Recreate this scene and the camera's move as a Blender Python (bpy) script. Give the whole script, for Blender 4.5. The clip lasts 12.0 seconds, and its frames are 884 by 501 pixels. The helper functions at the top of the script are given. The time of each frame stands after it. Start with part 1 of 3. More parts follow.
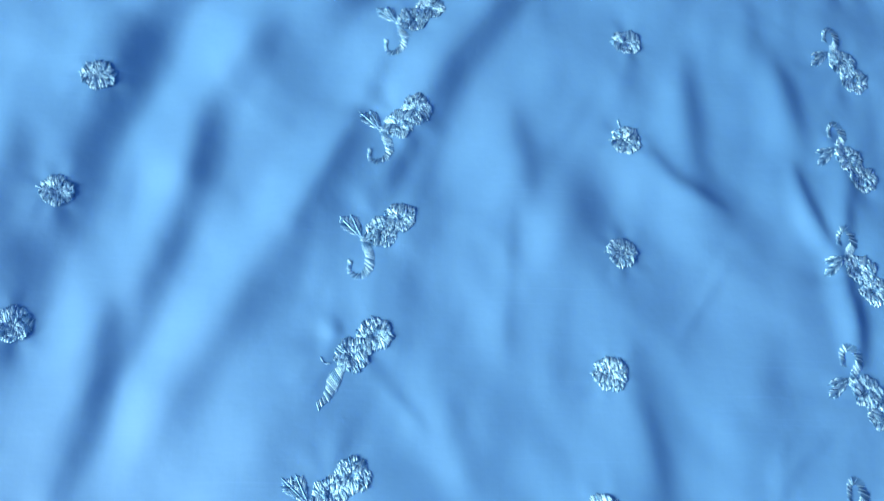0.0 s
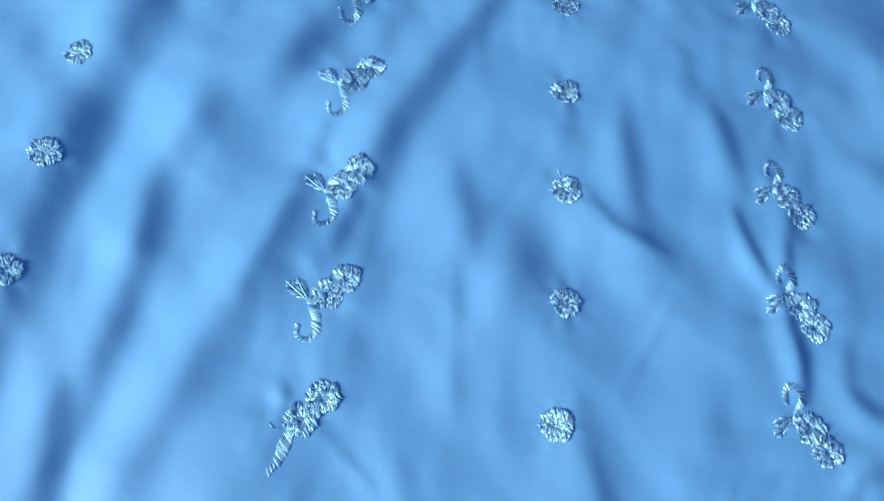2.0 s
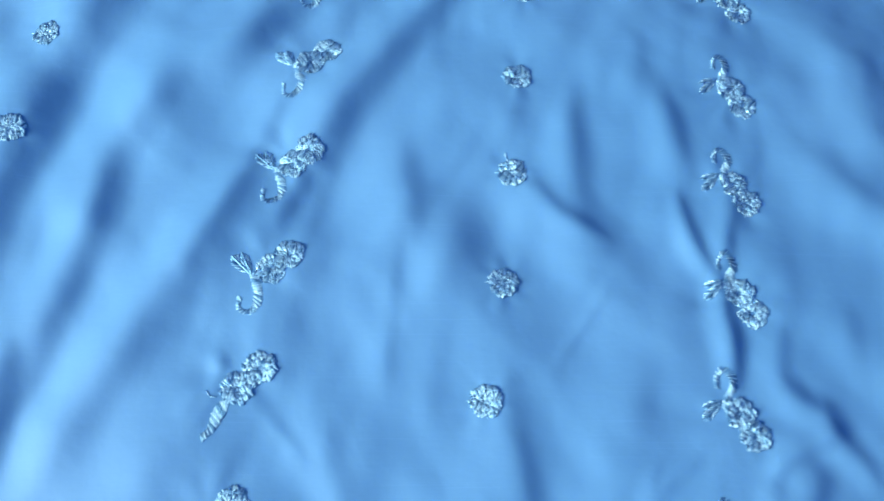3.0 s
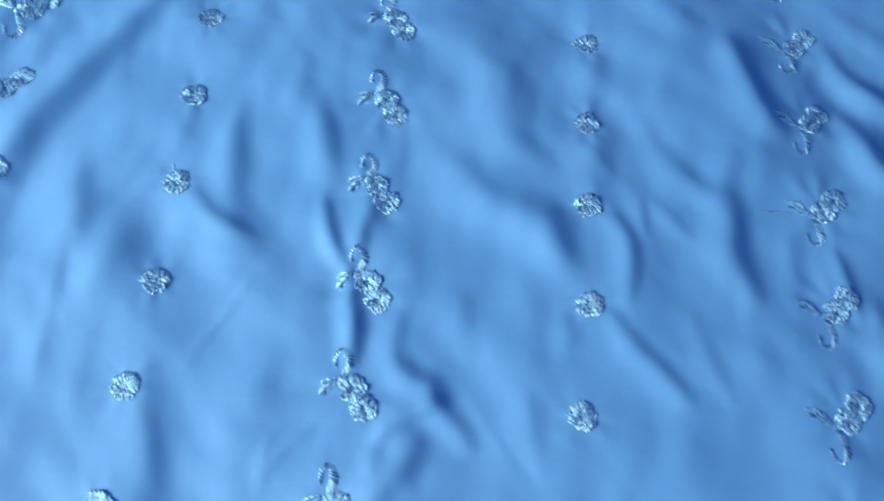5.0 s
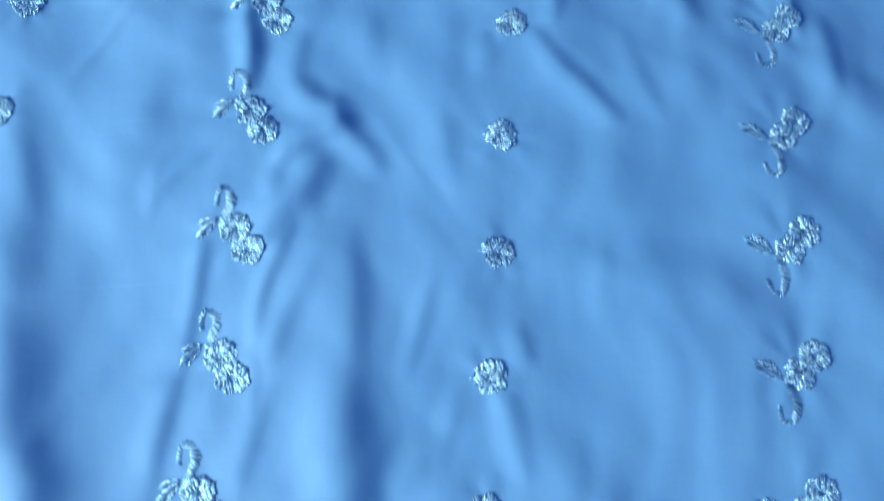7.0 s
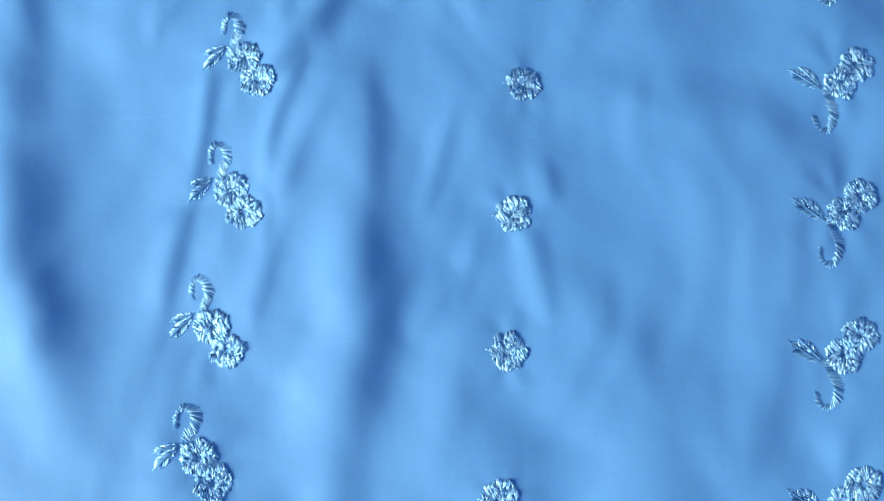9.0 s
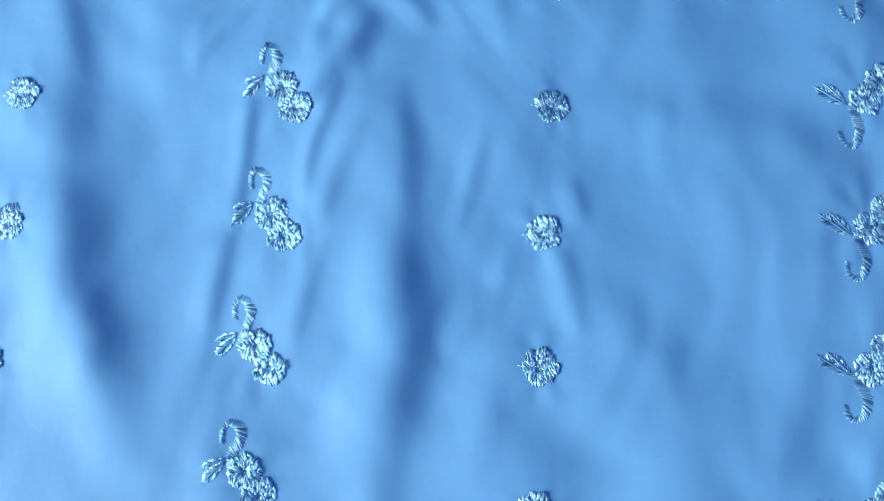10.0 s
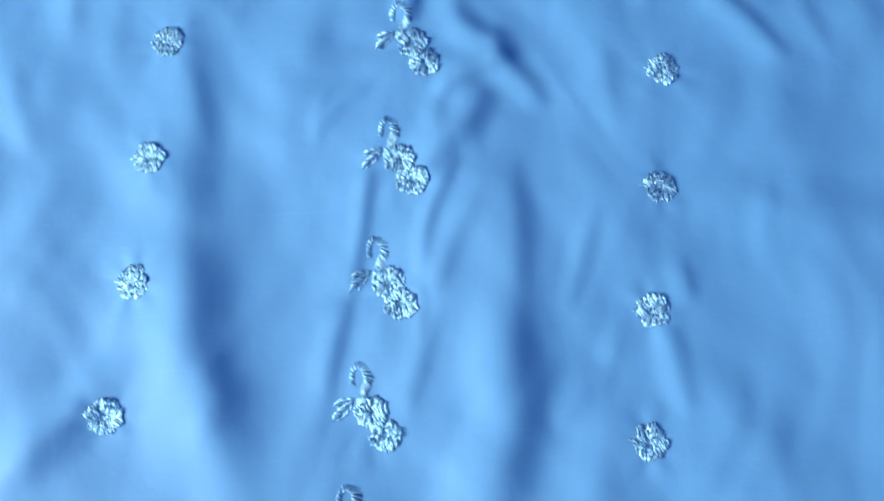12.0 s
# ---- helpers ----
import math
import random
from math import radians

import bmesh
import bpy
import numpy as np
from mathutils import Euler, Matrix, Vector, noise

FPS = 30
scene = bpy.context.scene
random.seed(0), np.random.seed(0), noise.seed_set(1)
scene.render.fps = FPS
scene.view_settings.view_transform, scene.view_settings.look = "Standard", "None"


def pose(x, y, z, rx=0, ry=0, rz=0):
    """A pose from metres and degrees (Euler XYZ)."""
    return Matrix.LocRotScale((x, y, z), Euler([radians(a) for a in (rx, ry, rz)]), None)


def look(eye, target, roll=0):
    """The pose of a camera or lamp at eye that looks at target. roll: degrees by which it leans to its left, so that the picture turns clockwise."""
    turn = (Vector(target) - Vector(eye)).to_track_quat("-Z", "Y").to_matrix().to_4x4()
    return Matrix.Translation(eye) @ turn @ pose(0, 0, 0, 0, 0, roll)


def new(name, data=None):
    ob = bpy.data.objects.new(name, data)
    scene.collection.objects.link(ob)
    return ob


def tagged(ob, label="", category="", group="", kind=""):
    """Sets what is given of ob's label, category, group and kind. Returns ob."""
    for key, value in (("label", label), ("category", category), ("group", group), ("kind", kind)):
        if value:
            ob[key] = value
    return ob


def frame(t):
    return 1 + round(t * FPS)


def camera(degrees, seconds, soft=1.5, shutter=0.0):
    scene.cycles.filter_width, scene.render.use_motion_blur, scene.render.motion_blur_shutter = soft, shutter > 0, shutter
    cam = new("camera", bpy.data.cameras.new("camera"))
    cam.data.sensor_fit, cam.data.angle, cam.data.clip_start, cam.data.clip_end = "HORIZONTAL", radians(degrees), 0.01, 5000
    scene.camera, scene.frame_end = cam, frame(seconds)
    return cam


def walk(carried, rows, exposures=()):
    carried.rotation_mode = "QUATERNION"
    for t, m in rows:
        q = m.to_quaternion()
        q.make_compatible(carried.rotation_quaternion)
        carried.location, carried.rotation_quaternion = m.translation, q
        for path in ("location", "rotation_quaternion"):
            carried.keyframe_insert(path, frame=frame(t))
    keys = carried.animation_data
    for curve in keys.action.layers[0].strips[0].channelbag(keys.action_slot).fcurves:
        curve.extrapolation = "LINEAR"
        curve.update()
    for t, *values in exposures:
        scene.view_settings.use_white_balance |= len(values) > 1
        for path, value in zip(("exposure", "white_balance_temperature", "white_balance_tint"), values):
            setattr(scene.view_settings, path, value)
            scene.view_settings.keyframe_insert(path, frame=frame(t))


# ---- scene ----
cam = camera(59.3, 12.0, shutter=0.5)
PATH = [
    (0, (-0.022, 0.005, 0.452), (0.106, 0.72, -1.411), 11.4),
    (0.5, (-0.019, 0.016, 0.464), (0.091, 0.754, -1.392), 9.1),
    (1, (-0.007, 0.018, 0.467), (0.104, 0.757, -1.389), 8.8),
    (1.5, (0.008, 0.024, 0.47), (0.124, 0.771, -1.382), 8.0),
    (2, (0.011, 0.026, 0.472), (0.144, 0.779, -1.376), 8.5),
    (2.5, (0.034, 0.02, 0.468), (0.137, 0.766, -1.385), 6.2),
    (2.7, (0.048, 0.015, 0.47), (0.104, 0.758, -1.386), 3.4),
    (4.3, (0.225, 0.004, 0.542), (0.274, 0.761, -1.309), 5.1),
    (4.5, (0.26, -0.001, 0.538), (0.302, 0.762, -1.31), 3.1),
    (5, (0.311, -0.025, 0.542), (0.395, 0.737, -1.306), 4.2),
    (5.5, (0.334, -0.062, 0.53), (0.446, 0.725, -1.305), 5.4),
    (6, (0.331, -0.085, 0.51), (0.498, 0.625, -1.352), 10.1),
    (6.5, (0.343, -0.11, 0.491), (0.483, 0.562, -1.388), 7.7),
    (7, (0.352, -0.136, 0.46), (0.487, 0.409, -1.459), 10.0),
    (7.5, (0.355, -0.16, 0.446), (0.48, 0.34, -1.486), 10.0),
    (7.7, (0.35, -0.158, 0.441), (0.479, 0.296, -1.502), 10.9),
    (9.3, (0.352, -0.177, 0.426), (0.388, 0.157, -1.545), 3.0),
    (9.5, (0.35, -0.174, 0.435), (0.367, 0.174, -1.535), -0.2),
    (10, (0.349, -0.168, 0.442), (0.343, 0.177, -1.528), -5.1),
    (10.5, (0.341, -0.171, 0.444), (0.34, 0.191, -1.523), -3.6),
    (11, (0.315, -0.161, 0.438), (0.397, 0.16, -1.534), 11.5),
    (11.5, (0.295, -0.161, 0.447), (0.339, 0.235, -1.513), 4.3),
    (12, (0.282, -0.146, 0.461), (0.285, 0.29, -1.491), -1.9),
]
walk(cam, [(t, look(eye, target, roll)) for t, eye, target, roll in PATH], [(0, -0.15), (2.7, -0.13), (4.5, -0.08), (6.5, -0.02), (7.5, 0.0), (12, 0.0)])

# ---- light: one window, an added blue room that tints the shade, no sun in it ----
world = bpy.data.worlds.new("world")
scene.world = world
world.use_nodes = True
wn = world.node_tree
sky = wn.nodes.new("ShaderNodeTexSky")
sky.sky_type, sky.sun_disc, sky.sun_elevation, sky.sun_rotation = "NISHITA", False, radians(40), radians(200)
wn.links.new(sky.outputs[0], wn.nodes["Background"].inputs[0])
wn.nodes["Background"].inputs[1].default_value = 0.1

WINDOW_X, WINDOW_Y, WINDOW_Z, WINDOW_W, WINDOW_H = -2.6, -0.95, 1.35, 1.5, 1.3
lamp_data = bpy.data.lights.new("window_light", "AREA")
lamp_data.shape, lamp_data.size, lamp_data.size_y = "RECTANGLE", WINDOW_W - 0.06, WINDOW_H - 0.06
lamp_data.energy, lamp_data.color = 298.0, (0.96, 0.99, 0.94)
lamp = new("window_light", lamp_data)
lamp.matrix_world = look((WINDOW_X - 0.05, WINDOW_Y, WINDOW_Z), (0.25, 0.1, 0.0))


# ---- materials ----
def material(name):
    m = bpy.data.materials.new(name)
    m.use_nodes = True
    n, l = m.node_tree.nodes, m.node_tree.links
    return m, n, l, n["Principled BSDF"]


def link_noise(n, l, coords, scale, detail=3.0, stretch=(1, 1, 1)):
    mapping = n.new("ShaderNodeMapping")
    mapping.inputs["Scale"].default_value = stretch
    l.new(coords.outputs["Object"], mapping.inputs["Vector"])
    tex = n.new("ShaderNodeTexNoise")
    tex.inputs["Scale"].default_value, tex.inputs["Detail"].default_value = scale, detail
    l.new(mapping.outputs[0], tex.inputs["Vector"])
    return tex


def ramp(n, l, value, stops):
    r = n.new("ShaderNodeValToRGB")
    while len(r.color_ramp.elements) < len(stops):
        r.color_ramp.elements.new(0.5)
    for e, (at, c) in zip(r.color_ramp.elements, stops):
        e.position, e.color = at, (*c, 1)
    l.new(value, r.inputs[0])
    return r


def cloth_material():
    m, n, l, b = material("blue_cotton_satin")
    co = n.new("ShaderNodeTexCoord")
    wide = link_noise(n, l, co, 5.0, 3.0)
    tone = ramp(n, l, wide.outputs[0], [(0.3, (0.092, 0.272, 0.475)), (0.7, (0.112, 0.302, 0.51))])
    # slubs: thicker weft threads running across the cloth, and a fine warp
    weft = link_noise(n, l, co, 60.0, 2.0, (0.12, 14.0, 1))
    warp = link_noise(n, l, co, 60.0, 2.0, (14.0, 0.12, 1))
    slub = ramp(n, l, weft.outputs[0], [(0.62, (0, 0, 0)), (0.78, (1, 1, 1))])
    mix = n.new("ShaderNodeMixRGB")
    mix.blend_type = "MIX"
    mix.inputs["Color2"].default_value = (0.16, 0.38, 0.68, 1)
    fac = n.new("ShaderNodeMath")
    fac.operation = "MULTIPLY"
    fac.inputs[1].default_value = 0.18
    l.new(slub.outputs[0], fac.inputs[0])
    l.new(fac.outputs[0], mix.inputs["Fac"])
    l.new(tone.outputs[0], mix.inputs["Color1"])
    l.new(mix.outputs[0], b.inputs["Base Color"])
    add = n.new("ShaderNodeMath")
    l.new(weft.outputs[0], add.inputs[0])
    l.new(warp.outputs[0], add.inputs[1])
    soft = link_noise(n, l, co, 45.0, 4.0)
    bump2 = n.new("ShaderNodeBump")
    bump2.inputs["Strength"].default_value, bump2.inputs["Distance"].default_value = 0.3, 0.0018
    l.new(soft.outputs[0], bump2.inputs["Height"])
    bump = n.new("ShaderNodeBump")
    bump.inputs["Strength"].default_value, bump.inputs["Distance"].default_value = 0.06, 0.0004
    l.new(add.outputs[0], bump.inputs["Height"])
    l.new(bump2.outputs[0], bump.inputs["Normal"])
    l.new(bump.outputs[0], b.inputs["Normal"])
    b.inputs["Roughness"].default_value = 0.68
    b.inputs["Specular IOR Level"].default_value = 0.4
    b.inputs["Sheen Weight"].default_value = 0.015
    b.inputs["Sheen Roughness"].default_value = 0.45
    b.inputs["Sheen Tint"].default_value = (0.75, 0.9, 1.0, 1)
    return m


def thread_material():
    m, n, l, b = material("pale_silk_shaded_gaps")
    geo = n.new("ShaderNodeNewGeometry")
    # pale thread; the dark stops paint in the shade of gaps between stitches
    tone = ramp(n, l, geo.outputs["Random Per Island"],
                [(0.0, (0.04, 0.14, 0.28)), (0.3, (0.12, 0.32, 0.50)), (0.55, (0.29, 0.56, 0.70)), (1.0, (0.46, 0.75, 0.83))])
    l.new(tone.outputs[0], b.inputs["Base Color"])
    co = n.new("ShaderNodeTexCoord")
    fibre = link_noise(n, l, co, 900.0, 2.0)
    bump = n.new("ShaderNodeBump")
    bump.inputs["Strength"].default_value, bump.inputs["Distance"].default_value = 0.3, 0.0004
    l.new(fibre.outputs[0], bump.inputs["Height"])
    l.new(bump.outputs[0], b.inputs["Normal"])
    b.inputs["Metallic"].default_value = 0.8
    b.inputs["Roughness"].default_value = 0.48
    b.inputs["Specular IOR Level"].default_value = 0.5
    return m


def plain_material(name, colour, rough, scale):
    m, n, l, b = material(name)
    co = n.new("ShaderNodeTexCoord")
    tex = link_noise(n, l, co, scale, 5.0)
    dark = tuple(c * 0.86 for c in colour)
    tone = ramp(n, l, tex.outputs[0], [(0.3, dark), (0.7, colour)])
    l.new(tone.outputs[0], b.inputs["Base Color"])
    b.inputs["Roughness"].default_value = rough
    return m


CLOTH, THREAD = cloth_material(), thread_material()
# colour of the unseen walls and ceiling, picked so their bounce turns shaded folds blue
BOUNCE = plain_material("blue_bounce_wall", (0.11, 0.235, 0.54), 0.8, 6.0)
FLOOR = plain_material("grey_stone_floor", (0.22, 0.21, 0.20), 0.5, 9.0)
FRAME = plain_material("white_frame_paint", (0.8, 0.8, 0.78), 0.45, 20.0)


# ---- the room that closes the place: unseen, added to bounce blue light ----
def box_mesh(name, boxes):
    bm = bmesh.new()
    for (x0, y0, z0), (x1, y1, z1) in boxes:
        m = Matrix.Translation(((x0 + x1) / 2, (y0 + y1) / 2, (z0 + z1) / 2)) @ Matrix.Diagonal((x1 - x0, y1 - y0, z1 - z0, 1))
        bmesh.ops.create_cube(bm, size=1.0, matrix=m)
    me = bpy.data.meshes.new(name)
    bm.to_mesh(me)
    bm.free()
    return me


def structure(name, boxes, mat, label, category):
    ob = new(name, box_mesh(name, boxes))
    ob.data.materials.append(mat)
    return tagged(ob, label, category, kind="structure")


FLOOR_Z, TOP = -0.03, 2.5
X0, X1, Y0, Y1, T = WINDOW_X, 2.6, -2.4, 2.3, 0.12
wy0, wy1 = WINDOW_Y - WINDOW_W / 2, WINDOW_Y + WINDOW_W / 2
wz0, wz1 = WINDOW_Z - WINDOW_H / 2, WINDOW_Z + WINDOW_H / 2
structure("floor", [((X0 - T, Y0 - T, FLOOR_Z - 0.1), (X1 + T, Y1 + T, FLOOR_Z))], FLOOR, "plain grey stone floor under the spread fabric", "floor")
structure("ceiling", [((X0 - T, Y0 - T, TOP), (X1 + T, Y1 + T, TOP + 0.1))], BOUNCE, "unseen added ceiling, blue to tint the shaded folds", "ceiling")
structure("wall_east", [((X1, Y0, FLOOR_Z), (X1 + T, Y1, TOP))], BOUNCE, "unseen added wall without openings, blue to tint the shaded folds", "wall")
structure("wall_north", [((X0 - T, Y1, FLOOR_Z), (X1 + T, Y1 + T, TOP))], BOUNCE, "unseen added wall without openings, blue to tint the shaded folds", "wall")
structure("wall_south", [((X0 - T, Y0 - T, FLOOR_Z), (X1 + T, Y0, TOP))], BOUNCE, "unseen added wall without openings, blue to tint the shaded folds", "wall")
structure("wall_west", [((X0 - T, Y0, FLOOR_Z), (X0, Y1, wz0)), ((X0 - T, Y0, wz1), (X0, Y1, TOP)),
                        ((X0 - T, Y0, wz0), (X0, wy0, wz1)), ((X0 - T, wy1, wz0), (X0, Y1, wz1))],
          BOUNCE, "unseen added wall with one window opening, blue to tint the shaded folds", "wall")

# ---- the fabric: its folds make one sheet of heights ----
CX0, CX1, CY0, CY1, STEP = -0.50, 0.98, -0.46, 0.68, 0.0016
gx = np.arange(CX0, CX1 + STEP / 2, STEP)
gy = np.arange(CY0, CY1 + STEP / 2, STEP)
HEIGHT = np.zeros((len(gy), len(gx)))


def smooth(u):
    u = np.clip(u, 0, 1)
    return u * u * (3 - 2 * u)


def curve_points(points, per=7):
    """A Catmull-Rom line through the points."""
    p = [np.array(q, float) for q in points]
    p = [2 * p[0] - p[1], *p, 2 * p[-1] - p[-2]]
    out = []
    for a, b, c, d in zip(p, p[1:], p[2:], p[3:]):
        for i in range(per):
            t = i / per
            out.append(0.5 * (2 * b + (c - a) * t + (2 * a - 5 * b + 4 * c - d) * t * t + (3 * b - a - 3 * c + d) * t ** 3))
    return np.array(out + [p[-2]])


def near(points, reach):
    """For the part of the sheet within reach of a line: its slice, the signed distance across the line, and the share along it."""
    line = curve_points(points)
    lo, hi = line.min(0) - reach, line.max(0) + reach
    i0, i1 = np.searchsorted(gx, [lo[0], hi[0]])
    j0, j1 = np.searchsorted(gy, [lo[1], hi[1]])
    x, y = np.meshgrid(gx[i0:i1], gy[j0:j1])
    best, side, along, count = np.full(x.shape, 9.0), np.zeros(x.shape), np.zeros(x.shape), len(line) - 1
    for k in range(count):
        a, d = line[k], line[k + 1] - line[k]
        t = np.clip(((x - a[0]) * d[0] + (y - a[1]) * d[1]) / (d @ d), 0, 1)
        ox, oy = x - a[0] - t * d[0], y - a[1] - t * d[1]
        dist = np.hypot(ox, oy)
        closer = dist < best
        best = np.where(closer, dist, best)
        side = np.where(closer, d[0] * oy - d[1] * ox, side)
        along = np.where(closer, (k + t) / count, along)
    return (slice(j0, j1), slice(i0, i1)), np.where(side >= 0, -best, best), along


def blurred(h, reach):
    """A running mean, three times over, along both ways."""
    k = int(reach / STEP)
    for _ in range(3):
        for axis in (0, 1):
            pad = [(0, 0), (0, 0)]
            pad[axis] = (k + 1, k)
            c = np.cumsum(np.pad(h, pad, mode="edge"), axis)
            h = (np.take(c, range(2 * k + 1, c.shape[axis]), axis) - np.take(c, range(0, c.shape[axis] - 2 * k - 1), axis)) / (2 * k + 1)
    return h


STRENGTH, SINK = 1.0, 0.016


def fold(points, height, left, right):
    """A ridge whose shaded flank falls along the line: it climbs over `left` from the window's side and drops over `right`."""
    if points[0][1] < points[-1][1]:
        points = points[::-1]
    # the fold runs on past its ends, where it dies away
    p = [np.array(q, float) for q in points]
    more = 0.35 if len(p) > 3 else 0.6
    p = [p[0] + more * (p[0] - p[1]), *p, p[-1] + more * (p[-1] - p[-2])]
    where, d, along = near(p, 1.3 * (left + right))
    # lines run towards -y, so the window's side is on their right hand
    d = -d + 0.05 * right * WARP[where] * 100
    # it narrows towards its ends
    d = d / (0.4 + 0.6 * np.sin(3.1415 * np.clip(along, 0, 1)))
    crest = -right / 2
    rise, drop = np.clip((d - crest + 1.15 * left) / (1.15 * left), 0, 1), np.clip((d - crest) / (1.25 * right), 0, 1)
    profile = np.where(d < crest, 0.5 - 0.5 * np.cos(3.1416 * rise ** 1.4), 0.5 + 0.5 * np.cos(3.1416 * drop ** 0.85))
    ends = np.sin(3.1415 * np.clip(along, 0, 1)) ** 1.6
    HEIGHT[where] += STRENGTH * height * blurred(profile * ends, max(0.22 * right, STEP))


xx, yy = np.meshgrid(gx, gy)
WARP = np.zeros(xx.shape)
for step in range(6):
    kx, ky, ph = random.uniform(-70, 70), random.uniform(-70, 70), random.uniform(0, 6.28)
    WARP += 0.005 * np.sin(xx * kx + yy * ky + ph + 1.5 * np.sin(xx * 23 + yy * 17 * (-1) ** step))

fold([(-0.138, 0.483), (-0.166, 0.400), (-0.192, 0.333), (-0.206, 0.276), (-0.219, 0.196)], 0.01421, 0.063, 0.030)
fold([(0.051, 0.502), (-0.028, 0.407), (-0.072, 0.353), (-0.109, 0.318), (-0.136, 0.280), (-0.150, 0.225)], 0.01181, 0.056, 0.026)
fold([(-0.137, 0.244), (-0.156, 0.174), (-0.175, 0.126), (-0.195, 0.072), (-0.205, 0.033)], 0.00666, 0.043, 0.023)
fold([(0.154, 0.512), (0.090, 0.415), (0.042, 0.346), (0.014, 0.302), (-0.011, 0.252), (-0.028, 0.206)], 0.00978, 0.043, 0.021)
fold([(-0.017, 0.336), (-0.043, 0.252), (-0.064, 0.206), (-0.093, 0.152), (-0.124, 0.102), (-0.143, 0.064), (-0.165, 0.025)], 0.00918, 0.048, 0.026)
fold([(0.068, 0.298), (0.061, 0.260), (0.061, 0.232), (0.053, 0.186), (0.050, 0.121)], 0.00320, 0.037, 0.022)
fold([(-0.083, 0.322), (-0.106, 0.260), (-0.120, 0.202)], 0.00160, 0.044, 0.022)
fold([(0.001, 0.232), (-0.010, 0.172), (-0.013, 0.122)], 0.00130, 0.032, 0.018)
fold([(0.093, 0.193), (0.086, 0.138), (0.079, 0.070)], 0.00156, 0.032, 0.022)
fold([(-0.230, 0.175), (-0.234, 0.107)], 0.00417, 0.028, 0.022)
fold([(-0.024, 0.098), (0.002, 0.065)], 0.00029, 0.017, 0.004)
fold([(-0.258, 0.247), (-0.254, 0.188), (-0.254, 0.147)], 0.00538, 0.032, 0.022)
fold([(0.120, 0.146), (0.129, 0.106), (0.138, 0.063), (0.136, 0.019), (0.136, -0.027), (0.141, -0.075), (0.151, -0.122), (0.162, -0.164), (0.169, -0.195)], 0.00620, 0.065, 0.027)
fold([(0.134, 0.005), (0.139, -0.048), (0.147, -0.102)], 0.00214, 0.040, 0.030)
fold([(0.127, 0.098), (0.138, 0.052)], 0.00202, 0.028, 0.014)
fold([(-0.242, 0.328), (-0.248, 0.244), (-0.251, 0.160), (-0.261, 0.088)], 0.00807, 0.038, 0.048)
fold([(0.563, 0.510), (0.629, 0.389), (0.687, 0.299), (0.740, 0.202)], 0.02767, 0.106, 0.115)
fold([(0.487, 0.497), (0.549, 0.332), (0.599, 0.222), (0.641, 0.117)], 0.01211, 0.090, 0.126)
fold([(0.328, 0.005), (0.336, -0.048), (0.339, -0.085), (0.334, -0.117), (0.332, -0.139), (0.321, -0.176), (0.310, -0.227), (0.304, -0.262)], 0.00840, 0.048, 0.029)
fold([(0.415, -0.000), (0.478, -0.008), (0.518, -0.017), (0.566, -0.037)], 0.00327, 0.041, 0.027)
fold([(0.443, -0.120), (0.464, -0.154)], 0.00169, 0.029, 0.018)
fold([(0.524, -0.052), (0.521, -0.102)], 0.00167, 0.040, 0.023)
fold([(0.560, -0.147), (0.543, -0.202), (0.522, -0.234)], 0.00224, 0.037, 0.019)
fold([(0.253, 0.062), (0.241, 0.000), (0.226, -0.079), (0.218, -0.112), (0.207, -0.156)], 0.00114, 0.041, 0.007)
fold([(0.019, 0.080), (0.028, 0.046)], 0.00151, 0.021, 0.013)
fold([(0.151, -0.106), (0.159, -0.126), (0.148, -0.147)], 0.00192, 0.019, 0.016)
fold([(0.493, -0.029), (0.496, -0.060)], 0.00119, 0.023, 0.017)
fold([(-0.050, 0.137), (-0.055, 0.111)], 0.00089, 0.010, 0.005)
fold([(-0.074, 0.094), (-0.069, 0.101), (-0.060, 0.105)], 0.00050, 0.010, 0.003)
fold([(-0.022, 0.095), (-0.007, 0.077), (-0.000, 0.060)], 0.00041, 0.014, 0.003)
fold([(-0.028, 0.159), (-0.033, 0.134)], 0.00073, 0.014, 0.010)
fold([(-0.009, 0.265), (-0.021, 0.230)], 0.00092, 0.015, 0.010)
fold([(0.009, 0.261), (-0.002, 0.226), (-0.010, 0.206)], 0.00107, 0.019, 0.011)
fold([(0.183, 0.319), (0.182, 0.268)], 0.00274, 0.031, 0.018)
fold([(0.246, 0.328), (0.250, 0.295), (0.250, 0.259)], 0.00250, 0.027, 0.016)
fold([(0.250, 0.238), (0.256, 0.211), (0.267, 0.189)], 0.00335, 0.015, 0.009)
fold([(0.285, 0.242), (0.280, 0.218), (0.276, 0.195)], 0.00316, 0.015, 0.009)
fold([(0.270, 0.184), (0.272, 0.157), (0.273, 0.135), (0.270, 0.114)], 0.00471, 0.017, 0.010)
fold([(0.150, 0.270), (0.173, 0.241), (0.205, 0.211)], 0.00471, 0.046, 0.027)
fold([(0.193, 0.176), (0.176, 0.150), (0.159, 0.127)], 0.00081, 0.010, 0.003)
fold([(0.338, 0.293), (0.361, 0.268), (0.391, 0.241), (0.417, 0.228), (0.429, 0.195)], 0.00607, 0.038, 0.023)
fold([(0.061, 0.275), (0.073, 0.220)], 0.00090, 0.027, 0.016)
fold([(0.306, 0.145), (0.302, 0.119), (0.314, 0.104), (0.326, 0.098), (0.332, 0.084), (0.346, 0.065), (0.352, 0.052)], 0.00435, 0.023, 0.014)
